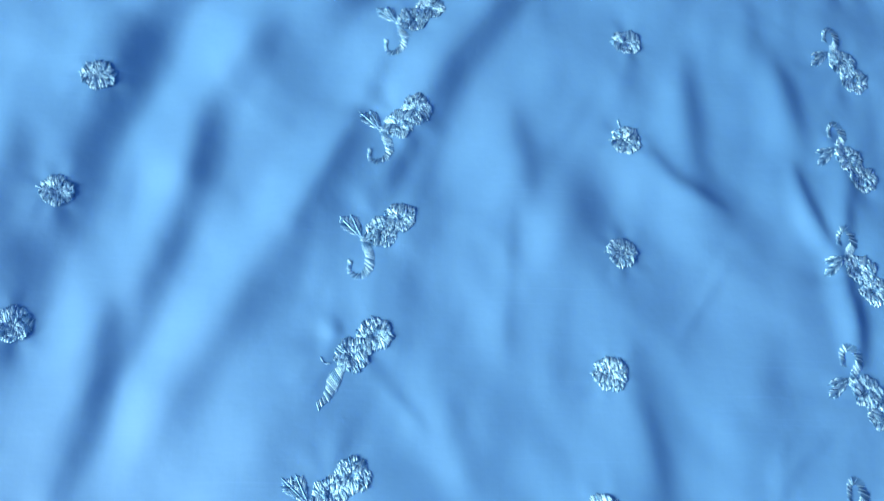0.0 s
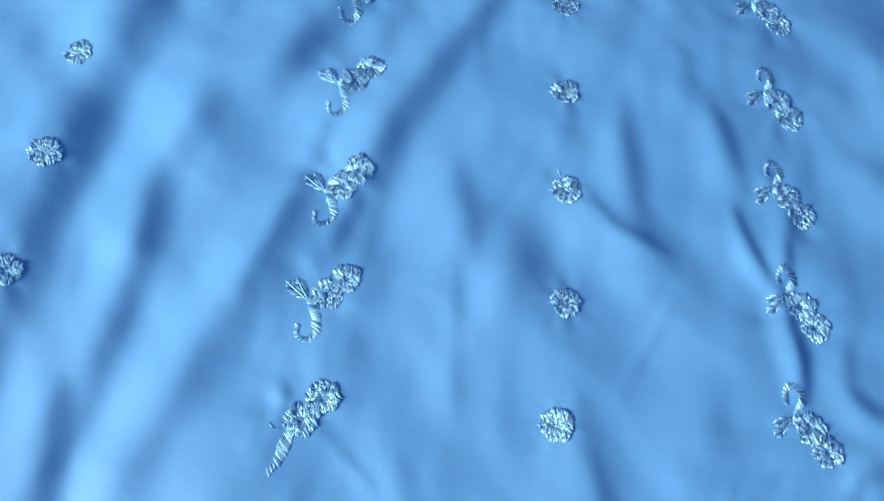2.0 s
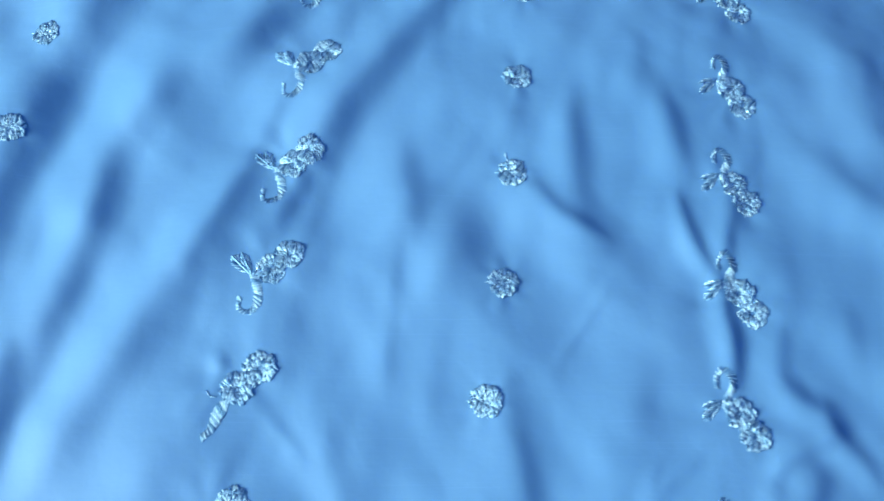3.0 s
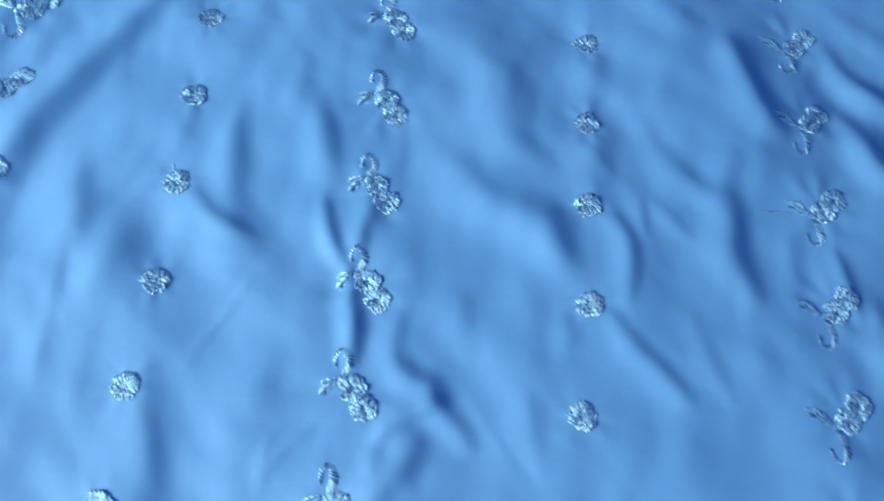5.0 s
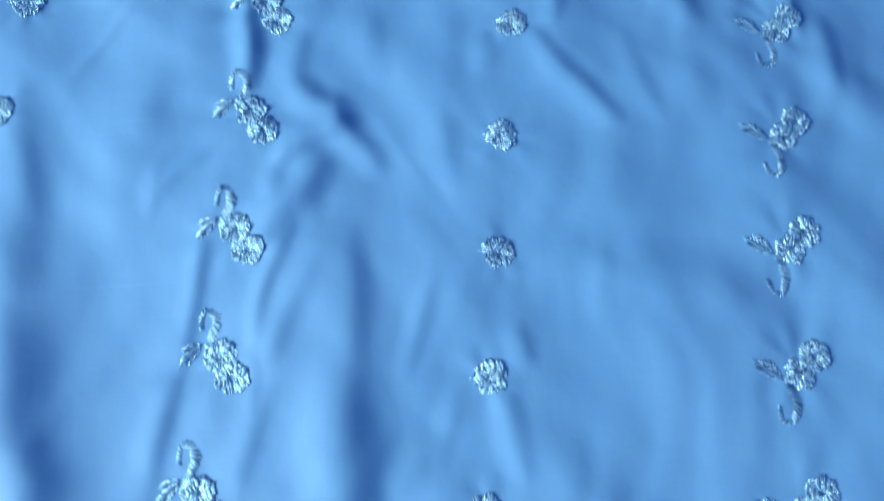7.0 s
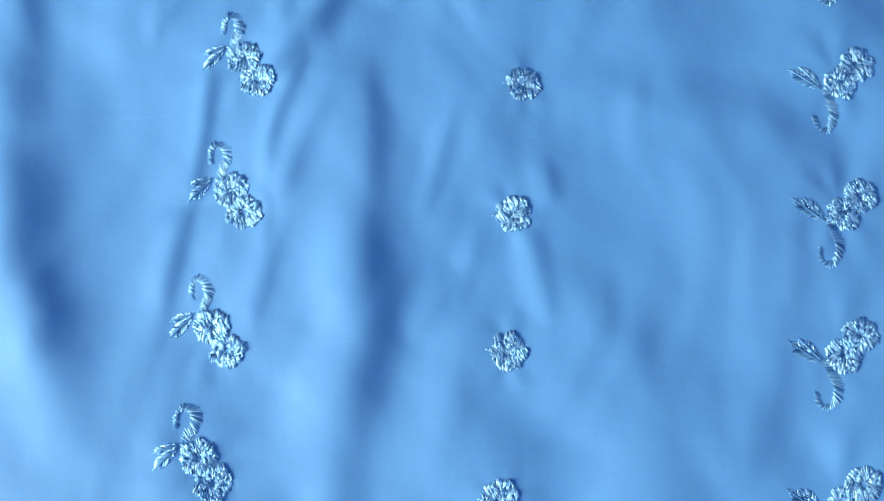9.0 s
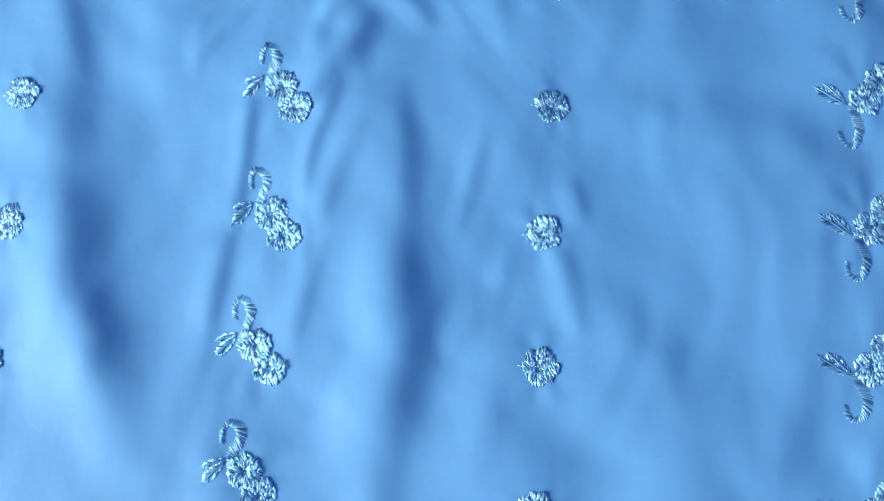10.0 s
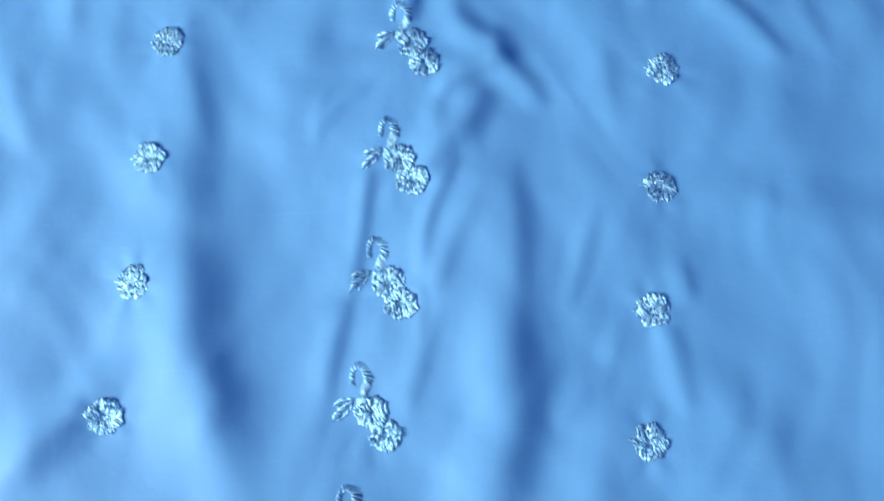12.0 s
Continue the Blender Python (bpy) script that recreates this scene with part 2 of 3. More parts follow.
fold([(0.326, 0.080), (0.307, 0.071), (0.291, 0.061)], 0.00430, 0.016, 0.010)
fold([(0.290, 0.064), (0.284, 0.043)], 0.00145, 0.015, 0.009)
fold([(0.316, 0.057), (0.305, 0.035), (0.289, 0.021), (0.280, 0.003)], 0.00599, 0.025, 0.015)
fold([(0.354, 0.087), (0.367, 0.061), (0.384, 0.031), (0.399, 0.002)], 0.00038, 0.010, 0.003)
fold([(0.224, 0.055), (0.238, 0.064)], 0.00071, 0.010, 0.004)
fold([(0.395, 0.075), (0.398, 0.044)], 0.00138, 0.021, 0.012)
fold([(0.462, 0.143), (0.474, 0.123), (0.492, 0.104), (0.507, 0.081)], 0.00286, 0.020, 0.012)
fold([(0.525, 0.129), (0.536, 0.092)], 0.00129, 0.019, 0.011)
fold([(0.353, 0.156), (0.355, 0.125)], 0.00120, 0.023, 0.014)
fold([(0.427, 0.149), (0.430, 0.131), (0.424, 0.118)], 0.00152, 0.020, 0.012)
fold([(0.475, 0.291), (0.465, 0.265), (0.461, 0.236)], 0.00374, 0.031, 0.018)
fold([(0.472, 0.228), (0.483, 0.206), (0.483, 0.181), (0.476, 0.154)], 0.00284, 0.019, 0.011)
fold([(0.433, 0.225), (0.434, 0.188)], 0.00200, 0.027, 0.016)
fold([(0.506, 0.313), (0.523, 0.282), (0.538, 0.260), (0.556, 0.241)], 0.00327, 0.027, 0.016)
fold([(0.583, 0.274), (0.570, 0.248), (0.570, 0.217), (0.567, 0.188), (0.575, 0.155)], 0.00600, 0.032, 0.019)
fold([(0.495, 0.233), (0.496, 0.213)], 0.00112, 0.012, 0.007)
fold([(0.511, 0.232), (0.527, 0.211)], 0.00103, 0.015, 0.009)
fold([(0.598, 0.387), (0.610, 0.353), (0.616, 0.324), (0.629, 0.303)], 0.00663, 0.032, 0.019)
fold([(0.687, 0.385), (0.703, 0.357), (0.728, 0.337), (0.750, 0.313)], 0.00648, 0.029, 0.017)
fold([(0.687, 0.319), (0.700, 0.287), (0.708, 0.265), (0.727, 0.246)], 0.00543, 0.032, 0.019)
fold([(0.665, 0.370), (0.666, 0.328), (0.676, 0.297)], 0.00667, 0.051, 0.030)
fold([(0.646, 0.188), (0.648, 0.166), (0.648, 0.140)], 0.00207, 0.014, 0.008)
fold([(0.615, 0.198), (0.607, 0.158)], 0.00171, 0.023, 0.014)
fold([(0.412, 0.370), (0.402, 0.324), (0.404, 0.288)], 0.00516, 0.042, 0.025)
fold([(0.478, 0.366), (0.470, 0.325)], 0.00297, 0.031, 0.018)
fold([(0.234, 0.369), (0.230, 0.334)], 0.00120, 0.023, 0.013)
fold([(0.216, 0.120), (0.210, 0.088)], 0.00123, 0.027, 0.016)
fold([(0.573, 0.114), (0.572, 0.088)], 0.00122, 0.027, 0.016)
fold([(0.669, 0.137), (0.666, 0.101)], 0.00107, 0.020, 0.012)
fold([(0.294, 0.011), (0.283, -0.011), (0.276, -0.032), (0.272, -0.054)], 0.00210, 0.011, 0.007)
fold([(0.305, -0.018), (0.290, -0.046), (0.283, -0.063)], 0.00200, 0.018, 0.011)
fold([(0.270, -0.064), (0.271, -0.079), (0.269, -0.094)], 0.00105, 0.010, 0.003)
fold([(0.278, -0.090), (0.269, -0.117), (0.263, -0.135)], 0.00174, 0.016, 0.009)
fold([(0.240, 0.012), (0.238, -0.016), (0.232, -0.055)], 0.00120, 0.011, 0.006)
fold([(0.224, -0.083), (0.216, -0.115)], 0.00168, 0.017, 0.010)
fold([(0.379, -0.028), (0.370, -0.054), (0.361, -0.078)], 0.00171, 0.015, 0.009)
fold([(0.429, -0.058), (0.432, -0.074)], 0.00144, 0.015, 0.009)
fold([(0.421, -0.099), (0.424, -0.132)], 0.00213, 0.018, 0.011)
fold([(0.389, -0.098), (0.379, -0.125)], 0.00080, 0.012, 0.007)
fold([(0.371, -0.127), (0.356, -0.146)], 0.00140, 0.021, 0.012)
fold([(0.333, 0.000), (0.334, -0.028), (0.330, -0.055)], 0.00114, 0.020, 0.012)
fold([(0.355, -0.049), (0.351, -0.089)], 0.00081, 0.018, 0.011)
fold([(0.208, 0.035), (0.213, 0.056)], 0.00076, 0.010, 0.006)
fold([(0.477, -0.141), (0.476, -0.178)], 0.00104, 0.023, 0.014)
fold([(0.509, -0.192), (0.512, -0.222)], 0.00104, 0.023, 0.014)
fold([(0.031, -0.175), (0.058, -0.151), (0.088, -0.117)], 0.00611, 0.030, 0.017)
fold([(0.220, 0.053), (0.235, 0.060)], 0.00048, 0.010, 0.003)
fold([(-0.144, 0.269), (-0.147, 0.232), (-0.151, 0.181), (-0.166, 0.141)], 0.00241, 0.026, 0.015)
fold([(-0.029, 0.318), (-0.039, 0.288), (-0.059, 0.236), (-0.077, 0.192)], 0.00190, 0.020, 0.012)
fold([(-0.183, 0.133), (-0.183, 0.103), (-0.184, 0.071), (-0.192, 0.043), (-0.199, 0.023)], 0.00274, 0.024, 0.014)
fold([(0.062, 0.271), (0.067, 0.225)], 0.00074, 0.018, 0.011)
fold([(0.055, 0.189), (0.051, 0.133)], 0.00074, 0.012, 0.007)
fold([(0.151, 0.256), (0.165, 0.235), (0.188, 0.220)], 0.00190, 0.017, 0.010)
fold([(0.181, 0.300), (0.183, 0.256)], 0.00274, 0.031, 0.018)
fold([(0.250, 0.315), (0.255, 0.290), (0.260, 0.266)], 0.00314, 0.026, 0.015)
fold([(-0.018, 0.091), (-0.004, 0.078), (0.004, 0.064)], 0.00056, 0.010, 0.003)
fold([(-0.052, 0.120), (-0.056, 0.134), (-0.054, 0.148)], 0.00078, 0.010, 0.005)
fold([(-0.063, 0.090), (-0.054, 0.105)], 0.00046, 0.010, 0.003)
fold([(0.084, 0.138), (0.079, 0.103)], 0.00078, 0.021, 0.012)
fold([(0.220, 0.050), (0.211, 0.037)], 0.00075, 0.010, 0.005)


# broad sag and small wrinkles of a washed, unironed sheet

def ripples(seed, count, short, long, height):
    rng = np.random.RandomState(seed)
    for _ in range(count):
        wave, turn, phase = rng.uniform(short, long), rng.uniform(-0.9, 0.9), rng.uniform(0, 6.28)
        warp = 0.35 * wave * np.sin(xx * rng.uniform(8, 20) + yy * rng.uniform(8, 20) + phase)
        HEIGHT[:] += height * wave / long * np.sin((xx * math.cos(turn) + yy * math.sin(turn) + warp) * 6.283 / wave + phase) / math.sqrt(count)


def streaks(seed, count, turn, spread, short, long, height, x0, x1, y0, y1):
    """Long shallow wrinkles that run one way over a part of the sheet."""
    rng = np.random.RandomState(seed)
    part = smooth((xx - x0) / 0.1) * smooth((x1 - xx) / 0.1) * smooth((yy - y0) / 0.1) * smooth((y1 - yy) / 0.1)
    for _ in range(count):
        wave, angle, phase = rng.uniform(short, long), turn + rng.uniform(-spread, spread), rng.uniform(0, 6.28)
        across = xx * math.cos(angle) + yy * math.sin(angle)
        along = yy * math.cos(angle) - xx * math.sin(angle)
        bend = 0.3 * wave * np.sin(along * rng.uniform(9, 22) + phase)
        swell = 0.5 + 0.5 * np.sin(along * rng.uniform(12, 30) + across * rng.uniform(10, 25) + rng.uniform(0, 6.28))
        HEIGHT[:] += part * swell * height * wave / long * np.sin((across + bend) * 6.283 / wave + phase) / math.sqrt(count)


ripples(3, 7, 0.12, 0.30, 0.0020)
streaks(11, 8, -0.45, 0.2, 0.03, 0.10, 0.0011, -0.5, 0.12, -0.1, 0.68)
streaks(13, 8, 0.6, 0.6, 0.03, 0.08, 0.0009, 0.33, 0.98, 0.05, 0.68)


def crumple(seed, across, along, lean, height):
    """Uneven soft dents, longer one way than the other: random heights on a coarse net, joined by smooth curves."""
    rng = np.random.RandomState(seed)
    p, q, k, m = rng.uniform(0, 6.28, 4)
    wx = xx + 0.014 * np.sin(yy * 21 + xx * 9 + p) + 0.007 * np.sin(yy * 47 - xx * 30 + q)
    wy = yy + 0.018 * np.sin(xx * 19 - yy * 6 + k) + 0.008 * np.sin(xx * 43 + yy * 25 + m)
    u = (wx - lean * wy - CX0 + 1.0) / across
    v = (wy - CY0) / along + 1
    net = rng.uniform(-1, 1, (int(v.max()) + 5, int(u.max()) + 5))
    i, j = np.floor(u).astype(int), np.floor(v).astype(int)
    fu, fv = u - i, v - j

    def basis(t):
        return ((1 - t) ** 3 / 6, (3 * t ** 3 - 6 * t ** 2 + 4) / 6, (-3 * t ** 3 + 3 * t ** 2 + 3 * t + 1) / 6, t ** 3 / 6)

    bu, bv = basis(fu), basis(fv)
    HEIGHT[:] += height * sum(bv[b] * bu[a] * net[j + b, i + a] for a in range(4) for b in range(4))


crumple(21, 0.055, 0.13, 0.25, 0.0036)
crumple(22, 0.026, 0.08, 0.2, 0.0024)
crumple(23, 0.012, 0.035, 0.1, 0.0007)
crumple(24, 0.034, 0.045, -0.6, 0.0026)
crumple(25, 0.017, 0.055, 0.1, 0.0010)
crumple(26, 0.020, 0.030, -0.9, 0.0005)


def pucker(x, y, reach, height, seed):
    """Short wrinkles that the stitching draws together round a motif."""
    i0, i1 = np.searchsorted(gx, [x - reach * 2.5, x + reach * 2.5])
    j0, j1 = np.searchsorted(gy, [y - reach * 2.5, y + reach * 2.5])
    rng = np.random.RandomState(seed)
    px, py = xx[j0:j1, i0:i1] - x, yy[j0:j1, i0:i1] - y
    dist, turn = np.hypot(px, py), np.arctan2(py, px)
    wave = sum(rng.uniform(0.4, 1) * np.sin(k * turn + rng.uniform(0, 6.28)) for k in (3, 5, 7))
    HEIGHT[j0:j1, i0:i1] += height * wave * np.exp(-((dist - reach) / (0.55 * reach)) ** 2)


# where the six rows of motifs are stitched
FLOWERS_WEST = [(-0.195, 0.453), (-0.207, 0.372), (-0.218, 0.292), (-0.229, 0.208), (-0.238, 0.123), (-0.25, 0.044)]
SPRAYS_WEST = [(0.008, 0.519), (-0.001, 0.439), (-0.009, 0.358), (-0.017, 0.274), (-0.026, 0.196), (-0.038, 0.119), (-0.048, 0.038), (-0.058, -0.042)]
FLOWERS_MIDDLE = [(0.156, 0.498), (0.147, 0.419), (0.139, 0.3415), (0.133, 0.262), (0.124, 0.181), (0.111, 0.103), (0.1015, 0.024), (0.095, -0.055), (0.083, -0.134), (0.073, -0.208)]
SPRAYS_MIDDLE = [(0.3179, 0.4933), (0.308, 0.4095), (0.2995, 0.326), (0.291, 0.248), (0.283, 0.168), (0.272, 0.089), (0.262, 0.01), (0.253, -0.068), (0.242, -0.144), (0.234, -0.213)]
FLOWERS_EAST = [(0.478, 0.4737), (0.4688, 0.3909), (0.4598, 0.3093), (0.4512, 0.2335), (0.443, 0.152), (0.429, 0.07), (0.419, -0.008), (0.407, -0.085), (0.398, -0.161), (0.388, -0.238)]
SPRAYS_EAST = [(0.6664, 0.4744), (0.6589, 0.3948), (0.6526, 0.3147), (0.645, 0.2329), (0.633, 0.1483), (0.6203, 0.067), (0.6086, -0.011), (0.5985, -0.0895), (0.5855, -0.1685), (0.5745, -0.2475)]
for seed, (x, y) in enumerate(FLOWERS_WEST + FLOWERS_MIDDLE + FLOWERS_EAST):
    pucker(x, y, 0.015, 0.00018, seed)
for seed, (x, y) in enumerate(SPRAYS_WEST + SPRAYS_MIDDLE + SPRAYS_EAST):
    pucker(x - 0.006, y, 0.022, 0.0003, 50 + seed)


# a sheet on a flat floor does not heap up over wide stretches
HEIGHT -= blurred(HEIGHT, 0.09)


def settle(places, levels, reach):
    """Lifts or lowers the sheet softly, so that it lies at these levels at these places."""
    p = np.array(places)
    now = np.array([HEIGHT[int(round((y - CY0) / STEP)), int(round((x - CX0) / STEP))] for x, y in places])
    soft = lambda d2: np.exp(-d2 / (2 * reach ** 2))
    net = soft(((p[:, None] - p[None]) ** 2).sum(-1)) + 0.15 * np.eye(len(p))
    for (x, y), w in zip(places, np.linalg.solve(net, np.array(levels) - now)):
        HEIGHT[:] += w * soft((xx - x) ** 2 + (yy - y) ** 2)


settle(FLOWERS_WEST + SPRAYS_WEST + FLOWERS_MIDDLE + SPRAYS_MIDDLE + FLOWERS_EAST + SPRAYS_EAST,
       [0.003] * len(FLOWERS_WEST) + [0.0] * (len(SPRAYS_WEST) + len(FLOWERS_MIDDLE) + len(SPRAYS_MIDDLE) + len(FLOWERS_EAST) + len(SPRAYS_EAST)), 0.05)


# towards the far east corner the sheet sinks softly
HEIGHT -= SINK * smooth((0.8 * (xx - 0.42) + 0.6 * (yy - 0.20)) / 0.32)


def height(x, y):
    """The cloth's height at places x, y."""
    u = np.clip((np.asarray(x) - CX0) / STEP, 0, len(gx) - 1.001)
    v = np.clip((np.asarray(y) - CY0) / STEP, 0, len(gy) - 1.001)
    i, j = u.astype(int), v.astype(int)
    u, v = u - i, v - j
    return (HEIGHT[j, i] * (1 - u) * (1 - v) + HEIGHT[j, i + 1] * u * (1 - v) + HEIGHT[j + 1, i] * (1 - u) * v + HEIGHT[j + 1, i + 1] * u * v)


def mesh_from(name, verts, faces, mat):
    me = bpy.data.meshes.new(name)
    me.from_pydata([tuple(v) for v in verts], [], faces)
    me.materials.append(mat)
    me.polygons.foreach_set("use_smooth", [True] * len(me.polygons))
    me.update()
    return me


def cloth():
    edge = np.minimum(np.minimum(xx - CX0, CX1 - xx), np.minimum(yy - CY0, CY1 - yy))
    lie = smooth(edge / 0.06)
    z = HEIGHT * lie + (FLOOR_Z + 0.001) * (1 - lie)
    nx, ny = len(gx), len(gy)
    me = bpy.data.meshes.new("embroidered_fabric")
    idx = np.arange(nx * ny).reshape(ny, nx)
    quads = np.stack([idx[:-1, :-1], idx[:-1, 1:], idx[1:, 1:], idx[1:, :-1]], -1).reshape(-1, 4)
    me.vertices.add(nx * ny)
    me.vertices.foreach_set("co", np.stack([xx, yy, z], -1).ravel())
    me.loops.add(quads.size)
    me.loops.foreach_set("vertex_index", quads.ravel())
    me.polygons.add(len(quads))
    me.polygons.foreach_set("loop_start", np.arange(len(quads)) * 4)
    me.polygons.foreach_set("use_smooth", np.ones(len(quads), bool))
    me.update(calc_edges=True)
    me.validate()
    me.materials.append(CLOTH)
    return tagged(new("embroidered_fabric", me), "crumpled sky blue cotton fabric with rows of pale embroidery", "fabric")


FABRIC = cloth()


# ---- embroidery: every stitch is a small arched thread that lies on the cloth ----
class Stitches:
    def __init__(self, x, y, rng):
        self.x, self.y, self.rng, self.verts, self.faces = x, y, rng, [], []

    def add(self, a, b, thick=0.0008, rise=0.0008, base=0.0):
        """A thread from a to b, in metres from the motif's middle."""
        dx, dy = b[0] - a[0], b[1] - a[1]
        size = math.hypot(dx, dy)
        if size < 1e-5:
            return
        nx, ny = -dy / size, dx / size
        start = len(self.verts)
        tilt = self.rng.uniform(-0.8, 0.8) * thick
        slope = self.rng.uniform(-0.35, 0.35) * rise
        for s, wide, up in ((0, 0.6, 0.0), (0.14, 1.0, 0.75), (0.5, 1.05, 1.0), (0.86, 1.0, 0.75), (1, 0.6, 0.0)):
            px, py = self.x + a[0] + dx * s, self.y + a[1] + dy * s
            for side, lift in ((-0.5, 0), (-0.28, 0.8), (0.28, 0.8), (0.5, 0)):
                off = side * thick * wide
                self.verts.append((px + nx * off, py + ny * off,
                                   base * 0.7 + rise * up * 0.4 + slope * (s - 0.5) * up + lift * thick * 0.6 * wide + side * tilt * up - 0.0002))
        for r in range(4):
            for c in range(3):
                k = start + r * 4 + c
                self.faces.append((k, k + 1, k + 5, k + 4))

    def make(self, name, parent, label=""):
        v = np.array(self.verts)
        v[:, 2] += height(v[:, 0], v[:, 1])
        ob = new(name, mesh_from(name, v, self.faces, THREAD))
        ob.parent = parent
        return tagged(ob, label) if label else ob


GRAIN = 1.75   # the way in which most filling stitches run, in radians


def lay_petal(st, cx, cy, angle, radius, lobe):
    """A rounded petal filled with fine satin stitches side by side, which lean between the common grain and the petal's own way out."""
    rng = st.rng
    away = (angle - GRAIN + 1.571) % 3.1416 - 1.571
    slant, lift = GRAIN + 0.45 * away + rng.uniform(-0.3, 0.3), rng.uniform(0.0, 0.0005)
    # each petal leans its own way
    lean = (rng.uniform(-0.28, 0.28), rng.uniform(-0.28, 0.28))
    nx, ny = -math.sin(slant), math.cos(slant)
    mx, my = cx + math.cos(angle) * (radius - lobe), cy + math.sin(angle) * (radius - lobe)
    count = int(2 * lobe / 0.00066)
    for i in range(count + 1):
        s = (i / count * 2 - 1) * 0.95
        half = lobe * math.sqrt(1 - s * s)
        bx, by = mx + nx * s * lobe, my + ny * s * lobe
        turn = slant + rng.uniform(-0.16, 0.16)
        dx, dy = math.cos(turn), math.sin(turn)
        out, back = half * rng.uniform(0.8, 1.15) + 0.0002, half * rng.uniform(0.75, 1.1) + 0.0002
        # long rows are made of two stitches that meet near the middle
        ends = [(out, -back)] if half < 0.0022 or rng.random() < 0.35 else [(out, rng.uniform(-0.3, 0.3) * half), (rng.uniform(-0.3, 0.3) * half, -back)]
        for e, f in ends:
            st.add((bx + dx * e, by + dy * e), (bx + dx * f, by + dy * f),
                   rng.uniform(0.0006, 0.0009), 0.0003 + 0.0005 * (1 - s * s),
                   max(0.0, 0.0003 + lift + lean[0] * (bx - mx) + lean[1] * (by - my)) + rng.uniform(0, 0.0003))


def blossom(x, y, cx, cy, radius, petals, turn, parent, rng):
    for k in range(petals):
        st = Stitches(x, y, rng)
        a = turn + 6.283 * k / petals + rng.uniform(-0.15, 0.15)
        lay_petal(st, cx, cy, a, radius * rng.uniform(0.92, 1.07), radius * rng.uniform(0.34, 0.43))
        # short inner stitches towards the middle
        for i in range(4):
            t = a + (i - 1.5) * 0.22 + rng.uniform(-0.15, 0.15)
            out, back = radius * rng.uniform(0.38, 0.55), radius * rng.uniform(0.1, 0.22)
            st.add((cx + out * math.cos(t), cy + out * math.sin(t)),
                   (cx + back * math.cos(t + 0.3), cy + back * math.sin(t + 0.3)), rng.uniform(0.0005, 0.0008), 0.0005, rng.uniform(0.0002, 0.0006))
        st.make("petal", parent)


def embroidered_flower(x, y, radius, turn, seed):
    rng = random.Random(seed)
    st = Stitches(x, y, rng)
    for i in range(11):
        t = GRAIN + rng.uniform(-0.9, 0.9)
        ox, oy = rng.uniform(-0.14, 0.14) * radius, rng.uniform(-0.14, 0.14) * radius
        c, s = math.cos(t) * radius * 0.14, math.sin(t) * radius * 0.14
        st.add((ox + c, oy + s), (ox - c, oy - s), 0.0007, 0.0006, 0.0003)
    # the tail of the thread that leads away from one petal
    st.add((-radius * 0.9, radius * 0.1), (-radius * 1.16, radius * rng.uniform(-0.05, 0.2)), 0.0009, 0.0005)
    motif = st.make("embroidered_flower", FABRIC, "round pale silver-blue stitched flower")
    blossom(x, y, 0, 0, radius, rng.choice((8, 8, 9)), turn, motif, rng)
    return motif


def satin_line(st, points, width, lean=0.5, gap=0.00115):
    """Short stitches laid side by side across a curved line."""
    line = curve_points(points, 10)
    step = np.hypot(*np.diff(line, axis=0).T)
    run = np.concatenate([[0], np.cumsum(step)])
    count = int(run[-1] / gap)
    for i in range(count + 1):
        s = run[-1] * i / max(count, 1)
        p = np.array([np.interp(s, run, line[:, 0]), np.interp(s, run, line[:, 1])])
        q = np.array([np.interp(s + 0.001, run, line[:, 0]), np.interp(s + 0.001, run, line[:, 1])])
        o = np.array([np.interp(s - 0.001, run, line[:, 0]), np.interp(s - 0.001, run, line[:, 1])])
        d = (q - o) / (np.hypot(*(q - o)) + 1e-9)
        n = np.array([-d[1], d[0]])
        share = s / run[-1]
        w = width * (0.55 + 0.45 * math.sin(3.1416 * min(1, share * 1.1 + 0.12))) * st.rng.uniform(0.75, 1.2)
        st.add(p - n * w / 2 - d * w * lean / 2, p + n * w / 2 + d * w * lean / 2, st.rng.uniform(0.00045, 0.0008), 0.0006, st.rng.uniform(0, 0.0004))


def lay_leaf(st, base, tip, wide):
    """Slanting stitches on both sides of a midrib."""
    base, tip = np.array(base), np.array(tip)
    d = tip - base
    size = np.hypot(*d)
    d /= size
    n = np.array([-d[1], d[0]])
    for i in range(13):
        s = i / 12
        p = base + d * size * (0.12 + 0.72 * s)
        w = wide * math.sin(3.1416 * (0.18 + 0.72 * s)) * st.rng.uniform(0.85, 1.1)
        for side in (-1, 1):
            st.add(p + n * side * w * 0.5 + d * w * st.rng.uniform(0.4, 0.65), p - d * 0.0004, st.rng.uniform(0.0006, 0.0009), 0.0007)
    st.add(base, tip, 0.0010, 0.0008, 0.0003)


MM = 0.001


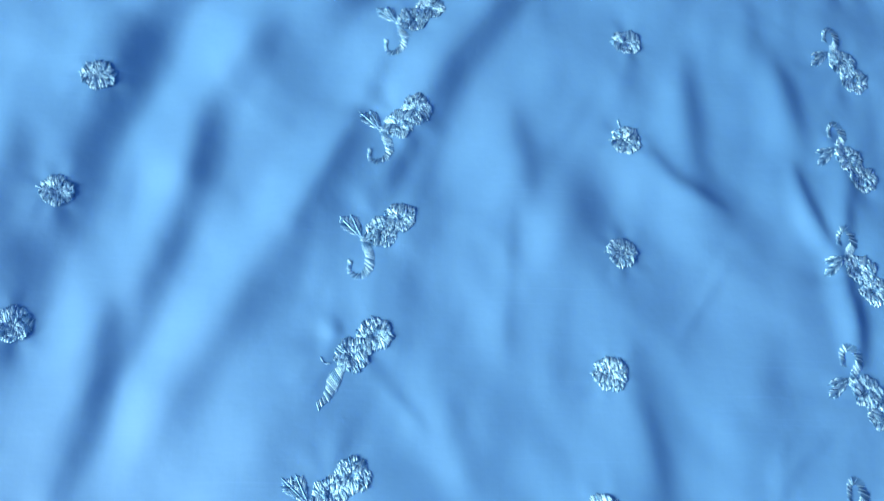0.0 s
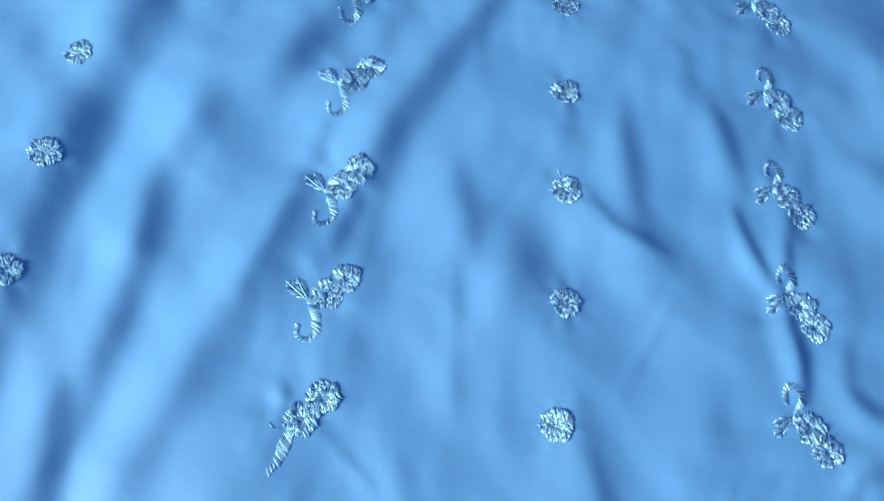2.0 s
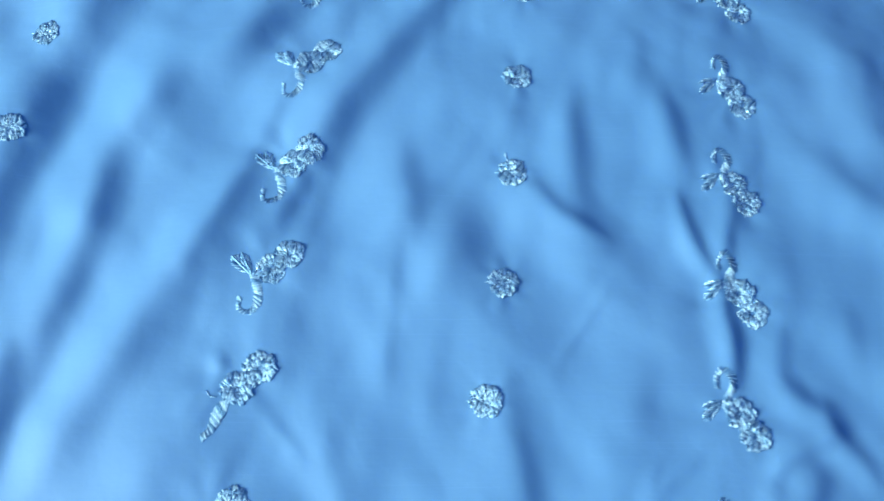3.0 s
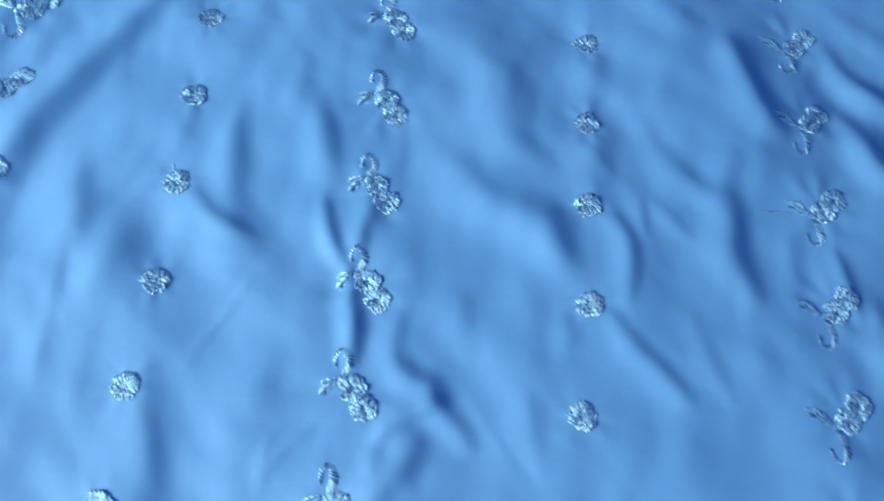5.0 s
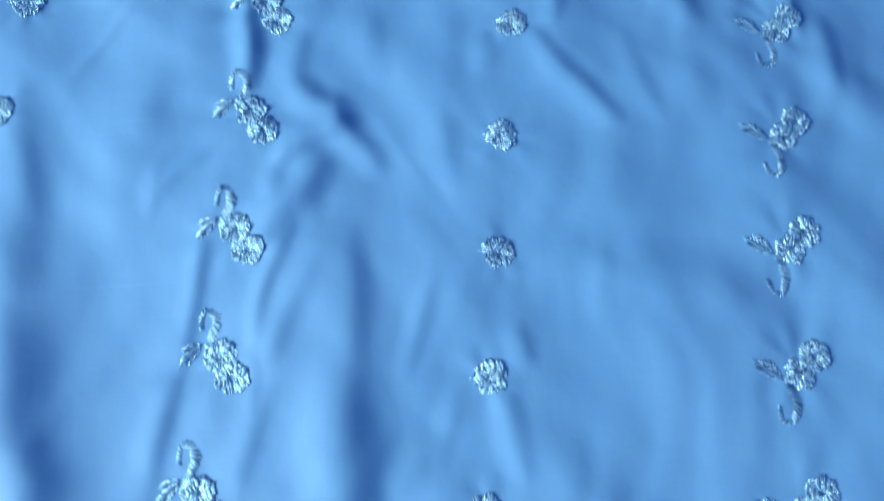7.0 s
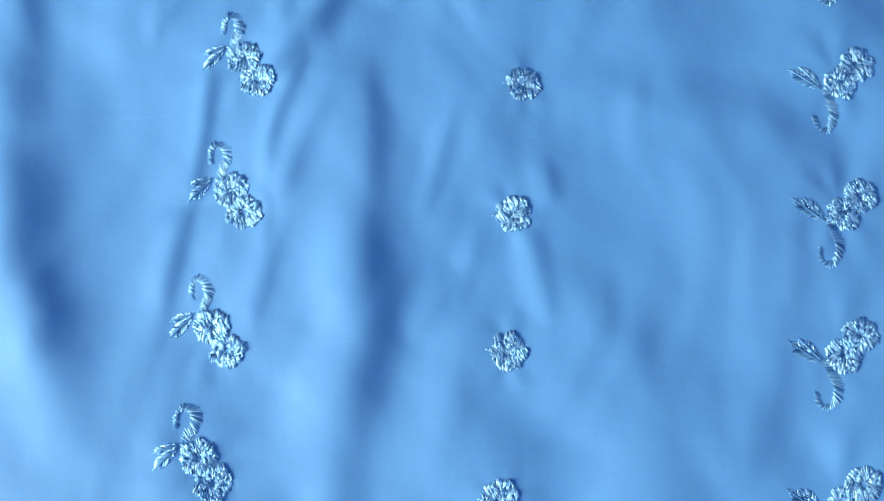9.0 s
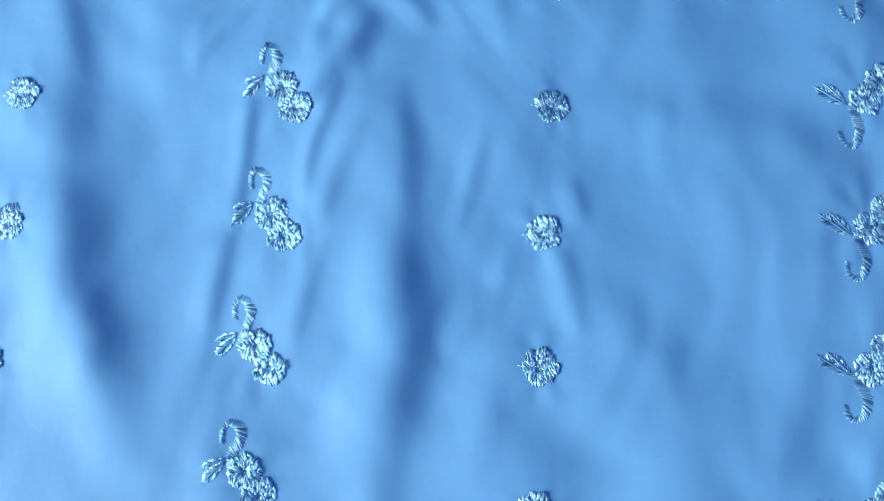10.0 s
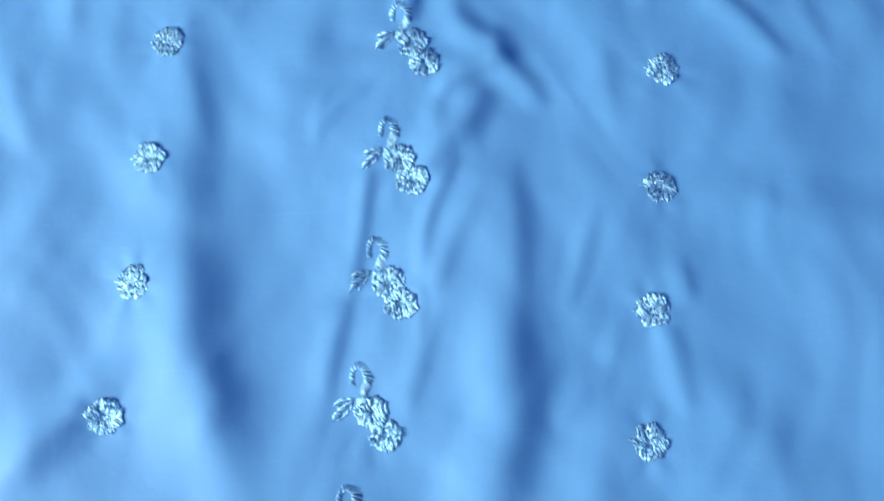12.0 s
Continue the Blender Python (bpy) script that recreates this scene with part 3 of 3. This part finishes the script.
def embroidered_spray(x, y, kind, seed, size=1.0):
    """Two blossoms on a hooked stem with a pair of leaves; the hook points up ('up') or down ('down', 'long' with longer leaves, 'short' without)."""
    rng = random.Random(seed)
    jit = lambda: rng.uniform(-0.6, 0.6)
    if kind == "up":
        stem = [(-12, 9), (-9.3, 17.5), (-5.6, 24.3), (-6.6, 31), (-11.5, 34), (-15, 30), (-15.2, 23)]
        heads = [(-3.6, 6.6), (3.7, -7.2)]
        leaves = [((-13.5, 14.5), (-27.5, 10.5), 5.0), ((-14, 13.5), (-27.5, 1.5), 6.5)]
    elif kind == "short":
        stem = [(-11, -17), (-15.5, -25), (-19, -33), (-24, -39)]
        heads = [(-5.4, -8.6), (7.6, 4.3)]
        leaves = []
    else:
        stem = [(-14, -9), (-11.5, -17), (-9.5, -24.5), (-11.3, -32), (-16.3, -35.8), (-21.2, -33.5), (-22.2, -26.5)]
        heads = [(-3.4, -6.8), (8.2, 4.2)]
        reach = 5 if kind == "long" else 0
        leaves = [((-16, -10.5), (-30 - reach, 2.5 + reach / 3), 8.5), ((-15.5, -10), (-23 - reach, 4.5), 7.5)]
    scaled = lambda p: (p[0] * MM * size, p[1] * MM * size)
    st = Stitches(x, y, rng)
    satin_line(st, [scaled((a + jit(), b + jit())) for a, b in stem], (8.0 if kind == "short" else 6.0) * MM * size)
    # the stalk between stem and blossoms
    satin_line(st, [scaled(stem[0]), scaled(((stem[0][0] + heads[0][0]) / 2, (stem[0][1] + heads[0][1]) / 2)), scaled(heads[0])], 4.2 * MM * size)
    motif = st.make("embroidered_spray", FABRIC, "pale silver-blue stitched spray with two blossoms and a hooked stem")
    for base, tip, wide in leaves:
        st = Stitches(x, y, rng)
        lay_leaf(st, scaled(base), scaled((tip[0] + jit(), tip[1] + jit())), wide * MM * size)
        st.make("leaf", motif)
    for hx, hy in heads:
        blossom(x, y, hx * MM * size, hy * MM * size, {"short": 11.0, "up": 10.2, "down": 10.6, "long": 10.6}[kind] * MM * size, 8, rng.uniform(0, 6), motif, rng)
    return motif


def loose_thread(points, parent, seed):
    """A pulled thread that lies on the cloth."""
    st = Stitches(0.0, 0.0, random.Random(seed))
    line = curve_points(points, 6)
    for a, b in zip(line[:-1], line[1:]):
        st.add(a, b + (b - a) * 0.25, 0.0008, 0.0003, 0.0002)
    return st.make("loose_thread", parent, "thin pulled blue thread")


def column(places, make, seed):
    for k, (x, y) in enumerate(places):
        make(x, y, seed + k)


def dot(x, y, seed):
    tagged(embroidered_flower(x, y, 0.0106, 0.4 * seed, seed), group="stitched flowers")


def spray_up(x, y, seed):
    tagged(embroidered_spray(x, y, "up", seed), group="stitched sprays")


def spray_down(x, y, seed):
    tagged(embroidered_spray(x, y, "short" if seed == 205 else "down", seed), group="stitched sprays")


def spray_east(x, y, seed):
    tagged(embroidered_spray(x, y, "long", seed, 0.95), group="stitched sprays")


column(FLOWERS_WEST, dot, 100)
column(SPRAYS_WEST, spray_down, 200)
column(FLOWERS_MIDDLE, dot, 300)
column(SPRAYS_MIDDLE, spray_up, 400)
column(FLOWERS_EAST, dot, 500)
column(SPRAYS_EAST, spray_east, 600)

loose_thread([(0.589, 0.227), (0.6, 0.228), (0.614, 0.226)], FABRIC, 901)
loose_thread([(0.128, 0.278), (0.129, 0.274), (0.13, 0.27)], FABRIC, 902)
loose_thread([(-0.062, 0.109), (-0.059, 0.105), (-0.056, 0.105)], FABRIC, 903)
